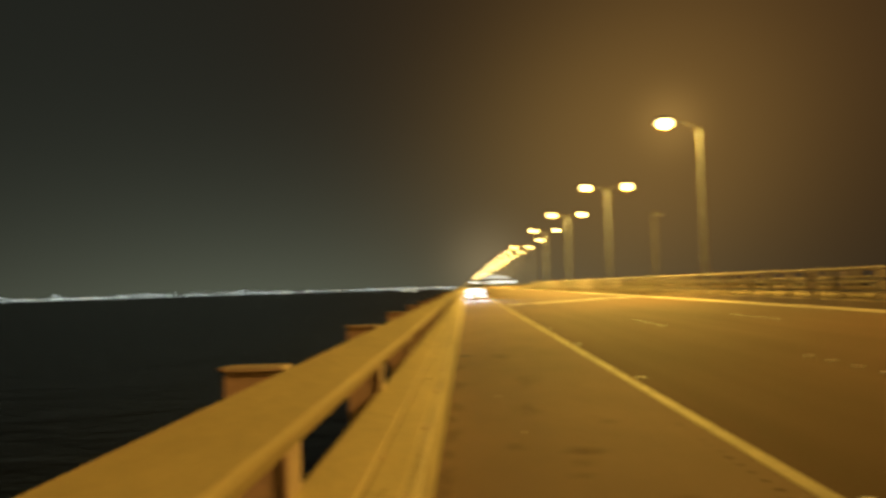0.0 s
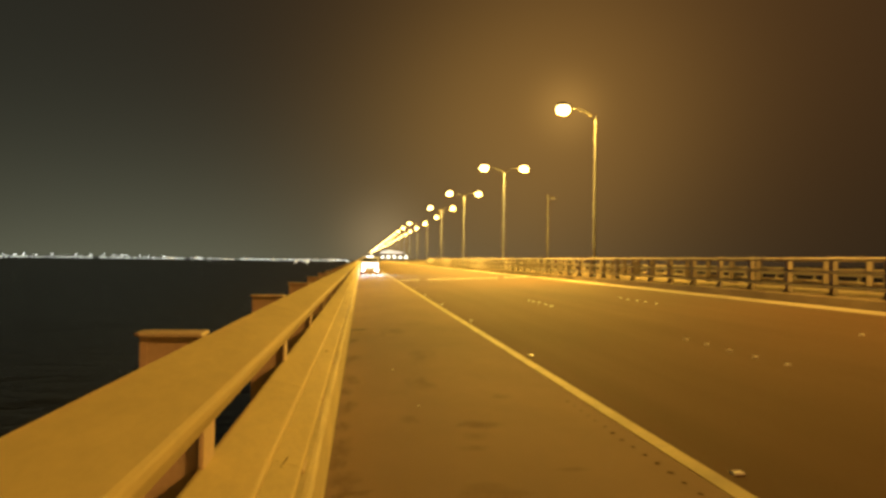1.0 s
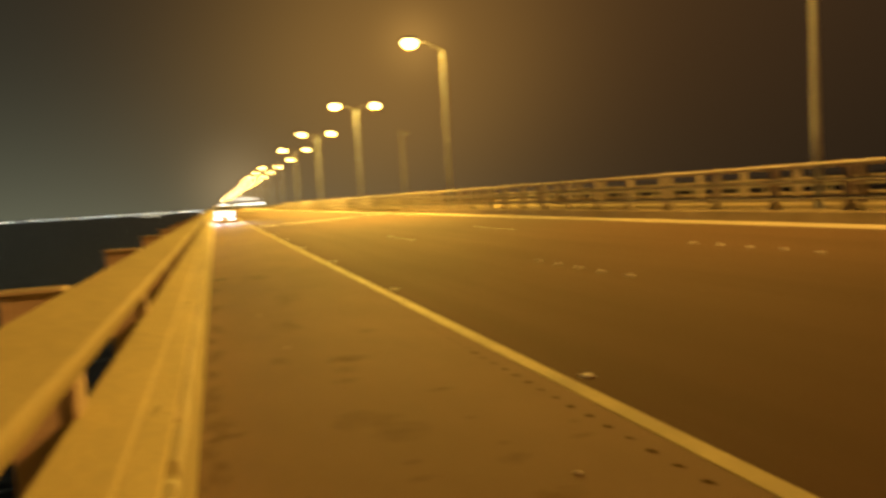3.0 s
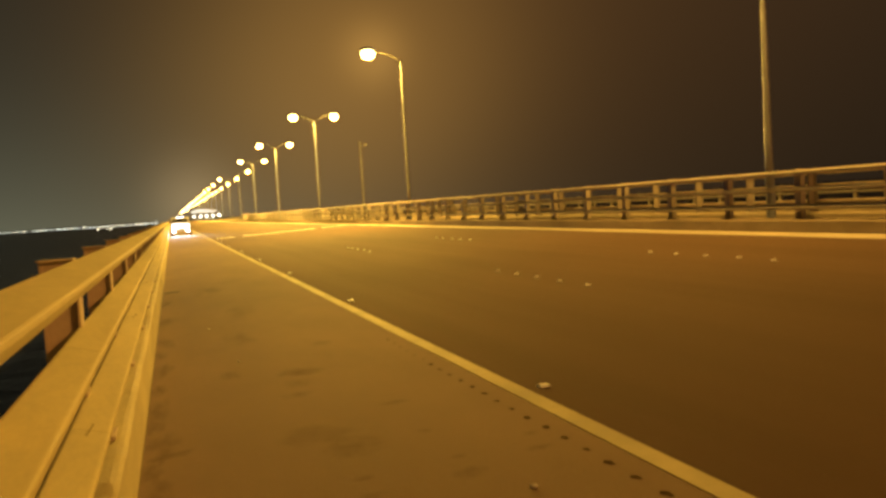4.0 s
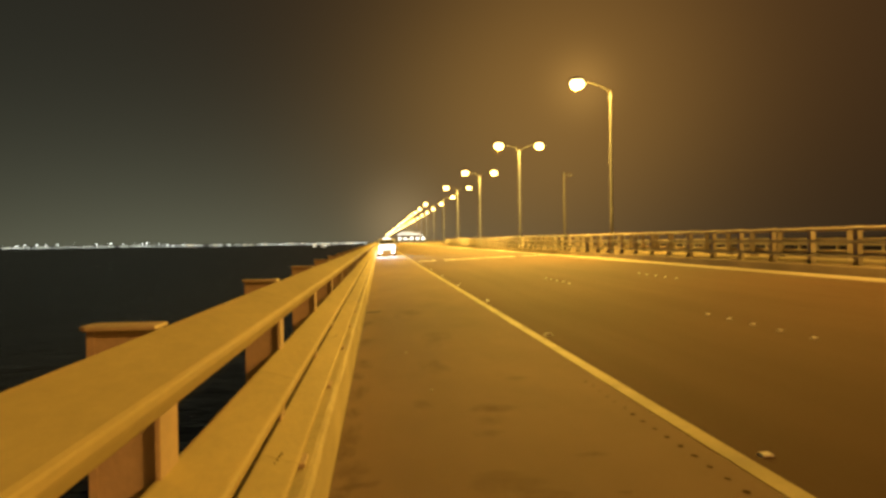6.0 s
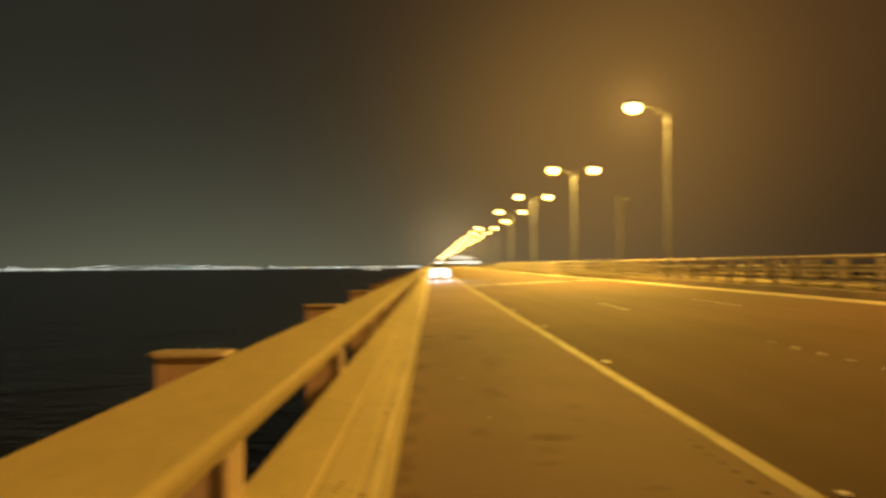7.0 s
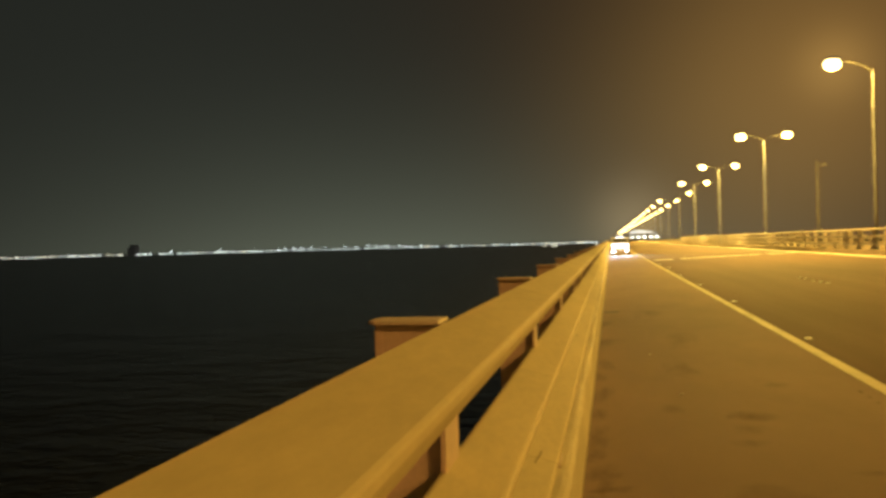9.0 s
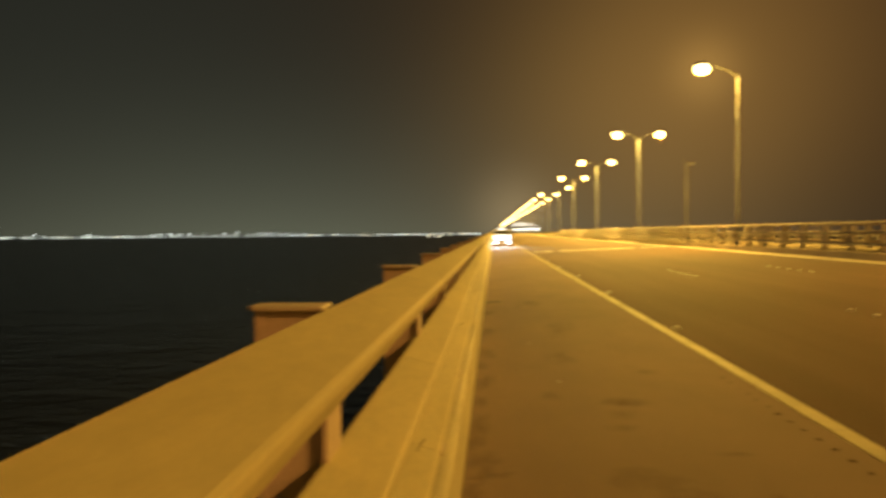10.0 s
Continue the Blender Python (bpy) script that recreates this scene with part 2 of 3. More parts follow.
def kerb_run(bm, profile, worn):
    """A kerb drawn out along y; where worn, the arris beside the walk is chipped and uneven."""
    ys = [Y0] + ([-1.0 + 0.07 * i for i in range(430)] if worn else []) + [Y1]
    rings = []
    for y in ys:
        ring = []
        for i, (x, z) in enumerate(profile):
            if worn and i in (2, 3, 4) and Y0 < y < Y1:
                wear = noise.noise(Vector((y * 1.3, i * 0.3, 0))) * 0.010 + noise.noise(Vector((y * 6.0, i * 0.7, 3.0))) * 0.007
                chip = max(0.0, noise.noise(Vector((y * 2.2, 7.0, 0.0))) - 0.28) * 0.06
                x, z = x + wear - chip * 0.6, z + wear * 0.5 - chip * (1.0 if i > 2 else 0.5)
            ring.append(bm.verts.new((x, y, z)))
        rings.append(ring)
    n = len(profile)
    for a, b in zip(rings, rings[1:]):
        for i in range(n):
            bm.faces.new((a[i], a[(i + 1) % n], b[(i + 1) % n], b[i]))
    bm.faces.new(rings[0])
    bm.faces.new(rings[-1][::-1])


def road_z(x):
    return SLOPE * min(x, XM - x)


# ---------------------------------------------------------------- water, decks, kerbs
bm = bmesh.new()
cuboid(bm, -4800, 4800, -4800, 4800, SEA - 1, SEA)
tagged(part("water", bm, water), "dark rippled night sea below the bridge", "water", kind="structure")

LINE_L, LINE_R = (2.765, 2.912), (12.76, 13.475)


def deck(mirror, tag):
    f = (lambda x: XM - x) if mirror else (lambda x: x)

    def slab(name, x0, x1, top, bottom, mat, label, cat):
        b = bmesh.new()
        extrude(b, [(f(x0), SLOPE * x0 + top), (f(x1), SLOPE * x1 + top), (f(x1), SLOPE * x1 + bottom), (f(x0), SLOPE * x0 + bottom)], Y0, Y1)
        return tagged(part(name, b, mat), label, cat, kind="structure")

    slab("bridge_deck_" + tag, -0.62, XR + 0.55, -0.12, -0.7, DECK, "grey concrete bridge deck slab", "bridge deck")
    slab("shoulder_" + tag, 0.0, 2.855, 0.0, -0.12, SHOULDER, "worn pale concrete hard shoulder with stains", "hard shoulder")
    r = slab("road_" + tag, 2.855, XR, 0.0, -0.12, ASPHALT, "dark smooth asphalt carriageway lit by sodium lamps", "road")
    slab("edge_line_" + tag, *LINE_L, 0.005, -0.02, PAINT, "worn pale painted solid edge line on asphalt", "road marking")
    slab("median_channel_" + tag, *LINE_R, 0.005, -0.02, CHANNEL, "pale concrete channel strip beside the median kerb", "drain channel")
    outer = [(0.0, -0.12), (-0.004, 0.06), (-0.018, 0.37), (-0.035, 0.395), (-0.06, 0.405), (-0.48, 0.42), (-0.54, 0.40), (-0.56, 0.36), (-0.56, -0.3), (0.0, -0.3)]
    inner = [(0.0, -0.12), (-0.004, 0.06), (-0.014, 0.25), (-0.030, 0.275), (-0.055, 0.285), (-0.48, 0.30), (-0.54, 0.28), (-0.56, 0.24), (-0.56, -0.3), (0.0, -0.3)]
    for nm, x, sgn, z, prof, mat, label in (("kerb_outer_" + tag, 0.0, 1, 0.0, outer, DIMKERB if mirror else CONCRETE, "weathered pale concrete kerb with a chipped edge under the railing"),
                                            ("kerb_median_" + tag, XR, -1, SLOPE * XR, inner, DIMKERB, "low dirty concrete kerb under the median railing, darkened in place of shade")):
        b = bmesh.new()
        kerb_run(b, [(f(x + sgn * px), z + pz) for px, pz in prof], worn=not mirror and sgn > 0)
        tagged(part(nm, b, mat), label, "kerb", kind="structure")
    return r


road = deck(False, "near")
deck(True, "far")

# painted stop line across the lanes, worn away in two places
b = bmesh.new()
for x0, x1 in ((LINE_L[1] + 0.3, 4.5), (5.1, 10.4), (10.9, LINE_R[0] - 0.02)):
    hi = [b.verts.new((x, y, SLOPE * x + 0.006)) for x, y in ((x0, 58.85), (x1, 58.85), (x1, 59.95), (x0, 59.95))]
    lo = [b.verts.new(v.co - Vector((0, 0, 0.02))) for v in hi]
    b.faces.new(hi)
    b.faces.new(lo[::-1])
    for i in range(4):
        b.faces.new((hi[i], hi[(i + 1) % 4], lo[(i + 1) % 4], lo[i]))
tagged(part("stop_line", b, STRIPE), "broad pale painted line straight across the lanes, worn in places", "road marking", kind="structure")
b = bmesh.new()
extrude(b, [(0.0, 0.004), (0.36, 0.017), (0.36, 0.0), (0.0, -0.02)], 18.98, 19.20)
tagged(part("shoulder_joint", b, SEAM), "dark sealed crack across the shoulder", "road joint", kind="structure")


# ---------------------------------------------------------------- railings
PROFILE = [(-0.212, -0.112), (-0.224, -0.100), (-0.226, -0.010), (-0.218, -0.001), (-0.206, -0.0042), (-0.064, -0.0425), (-0.054, -0.0452), (-0.0465, -0.050), (-0.0442, -0.055),
           (-0.0435, -0.068), (-0.046, -0.076), (-0.056, -0.100), (-0.066, -0.109)]
RAIL_TOPS = (1.449, 1.072, 0.672)
SPLICE = 4.118


def post_meshes(s, foot, paint):
    """Steel I-post: front flange, web plate, splayed foot, cap plate. s = 1 outer side, -1 mirrored; foot: top of the kerb."""
    b = bmesh.new()
    X = lambda x: s * x
    cuboid(b, *sorted((X(-0.206), X(-0.221))), -0.09, 0.09, foot, 1.37, 0.003)
    cuboid(b, *sorted((X(-0.221), X(-0.408))), -0.016, 0.016, foot, 1.447)
    cuboid(b, *sorted((X(-0.388), X(-0.408))), -0.022, 0.022, foot, 1.447)
    extrude(b, [(X(-0.217), foot + 0.19), (X(-0.217), foot + 0.02), (X(-0.10), foot + 0.02)], -0.02, 0.02)
    cuboid(b, *sorted((X(-0.08), X(-0.43))), -0.12, 0.12, foot - 0.002, foot + 0.022, 0.004)
    post = mesh_of(b, "post", paint)
    b = bmesh.new()
    plan = [(-0.222, -0.062), (-0.400, -0.062), (-0.420, -0.040), (-0.420, 0.040), (-0.400, 0.062), (-0.222, 0.062)]
    lo, hi = [[b.verts.new((X(x), y, z)) for x, y in plan] for z in (1.4475, 1.4585)]
    b.faces.new(lo)
    b.faces.new(hi[::-1])
    for i in range(6):
        b.faces.new((lo[i], lo[(i + 1) % 6], hi[(i + 1) % 6], hi[i]))
    bmesh.ops.bevel(b, geom=b.edges[:], offset=0.0025, segments=1, affect="EDGES")
    cap = mesh_of(b, "cap_plate", CAP)
    b = bmesh.new()
    bmesh.ops.create_cone(b, cap_ends=True, segments=6, radius1=0.005, radius2=0.004, depth=0.005)
    bolts = mesh_of(b, "bolt", TAR)
    return post, cap, bolts


def soft_fold(b):
    """Keep the cut ends of a folded length crisp, so that only its folds shade smoothly."""
    for f in b.faces:
        if len(f.verts) > 4:
            for e in f.edges:
                e.smooth = False


def railing(name, x0, s, z0, phase, near_from, near_to, label, rail_mat=RAIL, paint=POST, foot=0.41, end=Y1):
    """One run of railing: every post, cap and rail length near by is a piece, the far rest is joined."""
    root = tagged(new(name), label, "railing", group="bridge railings")
    root.location = (x0, 0, z0)
    post, cap, bolts = post_meshes(s, foot, paint)
    k = math.ceil((near_from - phase) / BAY)
    while phase + BAY * k < near_to:
        p = part("post", post, None, root)
        p.location = (0, phase + BAY * k, 0)
        c = part("cap_plate", cap, None, p)
        k += 1
    far_k = k
    prof = [(s * x, z) for x, z in PROFILE]
    b = bmesh.new()
    extrude(b, prof, 0.0015, 2 * BAY - 0.0015)
    length = mesh_of(b, "rail", rail_mat)
    b = bmesh.new()
    extrude(b, prof, 0.0015, 2 * BAY - 0.0015)
    soft_fold(b)
    rolled = mesh_of(b, "rail", rail_mat, True)          # the lower rails have a rounder fold
    n0 = math.floor((near_from - SPLICE) / (2 * BAY))
    n1 = math.ceil((near_to - SPLICE) / (2 * BAY))
    for n in range(n0, n1):
        for top in RAIL_TOPS:
            r = part("rail", length if top > 1.2 else rolled, None, root)
            r.location = (0, SPLICE + 2 * BAY * n, top)
            if top < 1.0:
                for j in (-1.5, -0.5, 0.5, 1.5):
                    q = part("bolt", bolts, None, r)
                    q.location = (s * (-0.135 + 0.004 * j), 0.057 * j, -0.0215)
    if end > near_to:
        b = bmesh.new()
        for top in RAIL_TOPS:
            extrude(b, [(x, z + top) for x, z in prof], SPLICE + 2 * BAY * n1, Y1)
        part("far_rails", b, rail_mat, root)
        b = bmesh.new()
        for i in range(far_k, far_k + 220):
            y = phase + BAY * i
            cuboid(b, *sorted((s * -0.217, s * -0.395)), y - 0.05, y + 0.05, 0.41, 1.44)
        tagged(part("far_posts", b, paint, root), kind="stuff")
    return root


railing("outer_railing", 0.0, 1, 0.0, 2.47, -18, 170, "pale painted steel bridge railing with three wide rails on a kerb")
# the median railings stop short of the crossover before the checkpoint
MEDIAN_END = 163.0
railing("median_railing", XR, -1, SLOPE * XR - 0.05, 21.83, -18, MEDIAN_END, "steel three-rail railing along the median kerb, paint darkened in place of shade", DIMRAIL, DARKPOST, 0.34, MEDIAN_END)
railing("median_railing", XM - XR, 1, SLOPE * XR - 0.05, 17.3, -18, MEDIAN_END, "darker steel railing of the opposite carriageway beyond the median gap", MIDRAIL, DARKPOST, 0.34, MEDIAN_END)
railing("outer_railing", XM, -1, 0.0, 2.47, -18, 110, "distant steel railing on the far side of the opposite carriageway", DIMRAIL, DARKPOST)


# ---------------------------------------------------------------- lamp posts
def head_meshes():
    b = bmesh.new()
    r = bmesh.ops.create_uvsphere(b, u_segments=20, v_segments=10, radius=1.0)
    for v in r["verts"]:
        v.co = Vector((v.co.x * 0.50, v.co.y * 0.34, max(v.co.z, -0.12) * 0.20 + 0.25))
    housing = mesh_of(b, "housing", GALV, True)
    b = bmesh.new()
    r = bmesh.ops.create_uvsphere(b, u_segments=20, v_segments=12, radius=1.0)
    for v in r["verts"]:
        v.co = Vector((v.co.x * 0.46, v.co.y * 0.42, v.co.z * 0.33 - 0.03))
    return housing, mesh_of(b, "bowl", LAMP_GLASS, True)


HOUSING, BOWL = head_meshes()
dead = BOWL.copy()
dead.materials[0] = glass


def street_lamp(k):
    y = POLE_Y + POLE_STEP * k
    root = tagged(new("street_lamp"), "tall galvanised street lamp with a single glowing arm in the median" if k in (0, 4) else
                  "tall twin-arm galvanised street lamp glowing orange in the median", "street lamp", group="median street lamps")
    root.location = (POLE_X, y, 0)
    b = bmesh.new()
    cuboid(b, -0.40, 0.40, -0.40, 0.40, -0.7, 0.62, 0.02)
    part("pedestal", b, DECK, root, "square concrete pedestal")
    b = bmesh.new()
    cuboid(b, -0.25, 0.25, -0.25, 0.25, 0.62, 0.65, 0.005)
    tube(b, [(0, 0, 0.64), (0, 0, 2.7), (0, 0, 10.9), (0, 0, 11.15)], [0.118, 0.102, 0.046, 0.040], 12)
    part("pole", b, GALV, root, smooth=True)
    b = bmesh.new()
    tube(b, [(0, 0, 10.60), (0, 0, 10.62), (0, 0, 10.84), (0, 0, 10.86)], [0.056, 0.078, 0.078, 0.050], 12)
    part("collar", b, GALV, root)
    b = bmesh.new()
    cuboid(b, -0.05, 0.05, -0.128, -0.098, 1.15, 1.55, 0.006)
    part("hatch", b, GALV, root)
    for s in (-1, 1):
        burn = WEAK.get((k, s), 1.0)
        if (k, s) in ((0, 1), (4, -1)):      # these arms are gone
            continue
        b = bmesh.new()
        tube(b, [(0, 0, 10.75), (s * 0.25, 0, 11.15), (s * 0.7, 0, 11.45), (s * 1.2, 0, 11.60), (s * 1.9, 0, 11.66)], [0.04, 0.034, 0.03, 0.026, 0.024], 8)
        part("arm", b, DARK, root, smooth=True)
        h = part("lamp_head", HOUSING, None, root)
        h.location = (s * 2.163, 0, 11.54)
        part("bowl", BOWL if burn else dead, None, h, "glowing sodium bowl" if burn else "dark glass bowl")
        if burn and k <= 12:
            sodium_lamp(POLE_X + s * 2.163, y, 11.02, LAMP_WATTS * burn, FRESH if k > 0 else SODIUM if k == 0 else AGED if k == -1 else OLD)
    return root


for k in range(-3, 43):
    street_lamp(k)

# cross beams that carry the lamp pedestals between the decks
for k in range(-3, 43):
    y = POLE_Y + POLE_STEP * k
    b = bmesh.new()
    cuboid(b, XR + 0.4, XM - XR - 0.4, y - 0.5, y + 0.5, -0.9, -0.25)
    tagged(part("cross_beam_%d" % (k + 3), b, DECK), "concrete cross beam between the decks", "beam", kind="structure")

# unlit pole with a short bracket
root = tagged(new("camera_pole"), "slim unlit grey steel pole with a short bracket", "pole")
root.location = (POLE_X + 0.05, 64.2, 0)
b = bmesh.new()
tube(b, [(0, 0, -0.25), (0, 0, 7.1)], [0.095, 0.055], 10)
part("pole", b, DIMPOLE, root, smooth=True)
b = bmesh.new()
tube(b, [(0, 0, 6.75), (0.45, 0, 6.78)], [0.04, 0.03], 8)
part("bracket", b, DIMPOLE, root)
b = bmesh.new()
cuboid(b, 0.38, 0.62, -0.09, 0.09, 6.74, 6.88, 0.02)
part("camera_box", b, DIMPOLE, root)
b = bmesh.new()
cuboid(b, XR + 0.4, XM - XR - 0.4, 63.8, 64.6, -0.9, -0.25)
tagged(part("cross_beam_46", b, DECK), "concrete cross beam between the decks", "beam", kind="structure")


# ---------------------------------------------------------------- studs and marks on the road
b = bmesh.new()
r = bmesh.ops.create_uvsphere(b, u_segments=10, v_segments=6, radius=1.0)
for v in r["verts"]:
    v.co = Vector((v.co.x * 0.047, v.co.y * 0.047, max(v.co.z, -0.3) * 0.024))
DOT = mesh_of(b, "lane_stud", STUD, True)
b = bmesh.new()
extrude(b, [(-0.046, 0.0), (-0.036, 0.015), (0.036, 0.015), (0.046, 0.0)], -0.038, 0.038)
BLOCK = mesh_of(b, "edge_stud", STUD)


def stud(mesh, name, x, y, label, group):
    o = tagged(new(name, mesh), label, "road stud", group=group)
    o.location = (x, y, road_z(x) + 0.002)
    o.rotation_euler = (0, -math.atan(SLOPE), random.uniform(-0.1, 0.1))


for x in (6.335, 9.69):
    for n in range(-1, 2):
        for k in range(5):
            stud(DOT, "lane_stud", x + random.uniform(-0.02, 0.02), 10.96 + 0.905 * k + 14.3 * n + (0.0 if x < 8 else -0.28),
                 "small round white ceramic lane stud on asphalt", "lane studs")
for n in range(-1, 16):
    stud(BLOCK, "edge_stud", 3.056, 5.75 + 7.336 * n, "small square reflective stud beside the edge line", "edge studs")

b = bmesh.new()
r = bmesh.ops.create_circle(b, cap_ends=True, segments=10, radius=1.0)
for v in r["verts"]:
    v.co = Vector((v.co.x * 0.027 * (1 + 0.25 * math.sin(5 * v.co.y)), v.co.y * 0.052, 0.0))
HOLE = mesh_of(b, "drill_hole", TAR)
shoulder = bpy.data.objects["shoulder_near"]
for k in range(24):
    o = part("drill_hole", HOLE, None, shoulder)
    o.location = (2.585 + random.uniform(-0.008, 0.008), 2.54 + 0.277 * k, SLOPE * 2.585 + 0.002)
    o.rotation_euler = (0, -math.atan(SLOPE), random.uniform(-0.3, 0.3))
    q = random.uniform(0.62, 0.95) * (1.0 if k < 18 else 0.7)
    o.scale = (q, q, 1)


def stain_material(name, colour, strength):
    """Thin dried spill: ragged towards its rim, clear beyond it."""
    m = bpy.data.materials.new(name)
    m.use_nodes = True
    t = m.node_tree
    pb = t.nodes["Principled BSDF"]
    pb.inputs["Base Color"].default_value = (*colour, 1)
    pb.inputs["Roughness"].default_value = 0.9
    pb.inputs["Specular IOR Level"].default_value = 0.02
    co = t.nodes.new("ShaderNodeTexCoord").outputs["Object"]
    ln = t.nodes.new("ShaderNodeVectorMath")
    ln.operation = "LENGTH"
    t.links.new(co, ln.inputs[0])
    oi = t.nodes.new("ShaderNodeObjectInfo")
    ns = t.nodes.new("ShaderNodeTexNoise")
    ns.noise_dimensions = "4D"
    ns.inputs["Scale"].default_value, ns.inputs["Detail"].default_value = 2.2, 5.0
    t.links.new(co, ns.inputs["Vector"])
    wv = t.nodes.new("ShaderNodeMath")
    wv.operation = "MULTIPLY"
    wv.inputs[1].default_value = 37.0
    t.links.new(oi.outputs["Random"], wv.inputs[0])
    t.links.new(wv.outputs[0], ns.inputs["W"])
    ad = t.nodes.new("ShaderNodeMath")
    ad.operation = "MULTIPLY_ADD"
    ad.inputs[1].default_value, ad.inputs[2].default_value = 2.4, -1.2
    t.links.new(ns.outputs["Fac"], ad.inputs[0])
    sm = t.nodes.new("ShaderNodeMath")
    sm.operation = "ADD"
    t.links.new(ln.outputs["Value"], sm.inputs[0])
    t.links.new(ad.outputs[0], sm.inputs[1])
    mr = t.nodes.new("ShaderNodeMapRange")
    mr.inputs[1].default_value, mr.inputs[2].default_value, mr.inputs[3].default_value, mr.inputs[4].default_value = 0.0, 0.95, strength, 0.0
    t.links.new(sm.outputs[0], mr.inputs[0])
    fade = t.nodes.new("ShaderNodeMapRange")
    fade.inputs[1].default_value, fade.inputs[2].default_value, fade.inputs[3].default_value, fade.inputs[4].default_value = 0.7, 0.98, 1.0, 0.0
    t.links.new(ln.outputs["Value"], fade.inputs[0])
    mu = t.nodes.new("ShaderNodeMath")
    mu.operation = "MULTIPLY"
    t.links.new(mr.outputs[0], mu.inputs[0])
    t.links.new(fade.outputs[0], mu.inputs[1])
    tr = t.nodes.new("ShaderNodeBsdfTransparent")
    mx = t.nodes.new("ShaderNodeMixShader")
    t.links.new(mu.outputs[0], mx.inputs[0])
    t.links.new(tr.outputs[0], mx.inputs[1])
    t.links.new(pb.outputs[0], mx.inputs[2])
    t.links.new(mx.outputs[0], t.nodes["Material Output"].inputs["Surface"])
    return m


STAIN = stain_material("oil_stain", (0.060, 0.036, 0.021), 0.18)
b = bmesh.new()
bmesh.ops.create_circle(b, cap_ends=True, segments=16, radius=1.0)
SPOT = mesh_of(b, "oil_stain", STAIN)
GRIT = SPOT.copy()
GRIT.materials[0] = stain_material("kerb_grime", (0.050, 0.032, 0.018), 0.26)
# x, y, half width, half length
for x, y, rx, ry in ((1.89, 6.10, 0.13, 0.07), (1.87, 5.20, 0.05, 0.05), (1.85, 4.24, 0.11, 0.09), (1.275, 4.51, 0.07, 0.05), (1.25, 4.20, 0.09, 0.06), (1.83, 3.58, 0.16, 0.12),
                     (1.35, 5.16, 0.20, 0.22), (1.18, 5.60, 0.24, 0.25), (1.46, 7.84, 0.20, 0.16), (1.24, 6.94, 0.15, 0.12), (2.45, 4.70, 0.05, 0.05), (2.37, 4.41, 0.09, 0.05),
                     (1.89, 4.55, 0.05, 0.04), (1.37, 7.90, 0.18, 0.20), (1.33, 7.40, 0.13, 0.20), (0.10, 9.15, 0.12, 0.45), (0.09, 7.20, 0.11, 0.40), (0.10, 11.25, 0.11, 0.5),
                     (0.12, 6.05, 0.13, 0.30), (0.11, 4.9, 0.11, 0.35), (0.10, 13.6, 0.12, 0.9), (1.05, 10.6, 0.20, 0.6), (1.25, 13.5, 0.28, 1.0), (0.1, 16.6, 0.12, 1.2),
                     (1.0, 18.5, 0.32, 1.5), (1.9, 9.4, 0.14, 0.16), (0.75, 8.3, 0.10, 0.25), (0.1, 3.8, 0.10, 0.3), (0.07, 5.45, 0.09, 0.22), (0.06, 6.6, 0.08, 0.2), (0.19, 5.75, 0.16, 0.08), (0.07, 8.1, 0.08, 0.25), (0.06, 10.2, 0.07, 0.3)):
    o = part("oil_stain", SPOT if x > 0.2 else GRIT, None, shoulder if x < 2.7 else road)
    o.location = (x, y, SLOPE * x + 0.0025)
    o.rotation_euler = (0, -math.atan(SLOPE), random.uniform(-0.2, 0.2))
    o.scale = (rx * 1.35, ry * 1.35, 1)
    o.visible_shadow = False


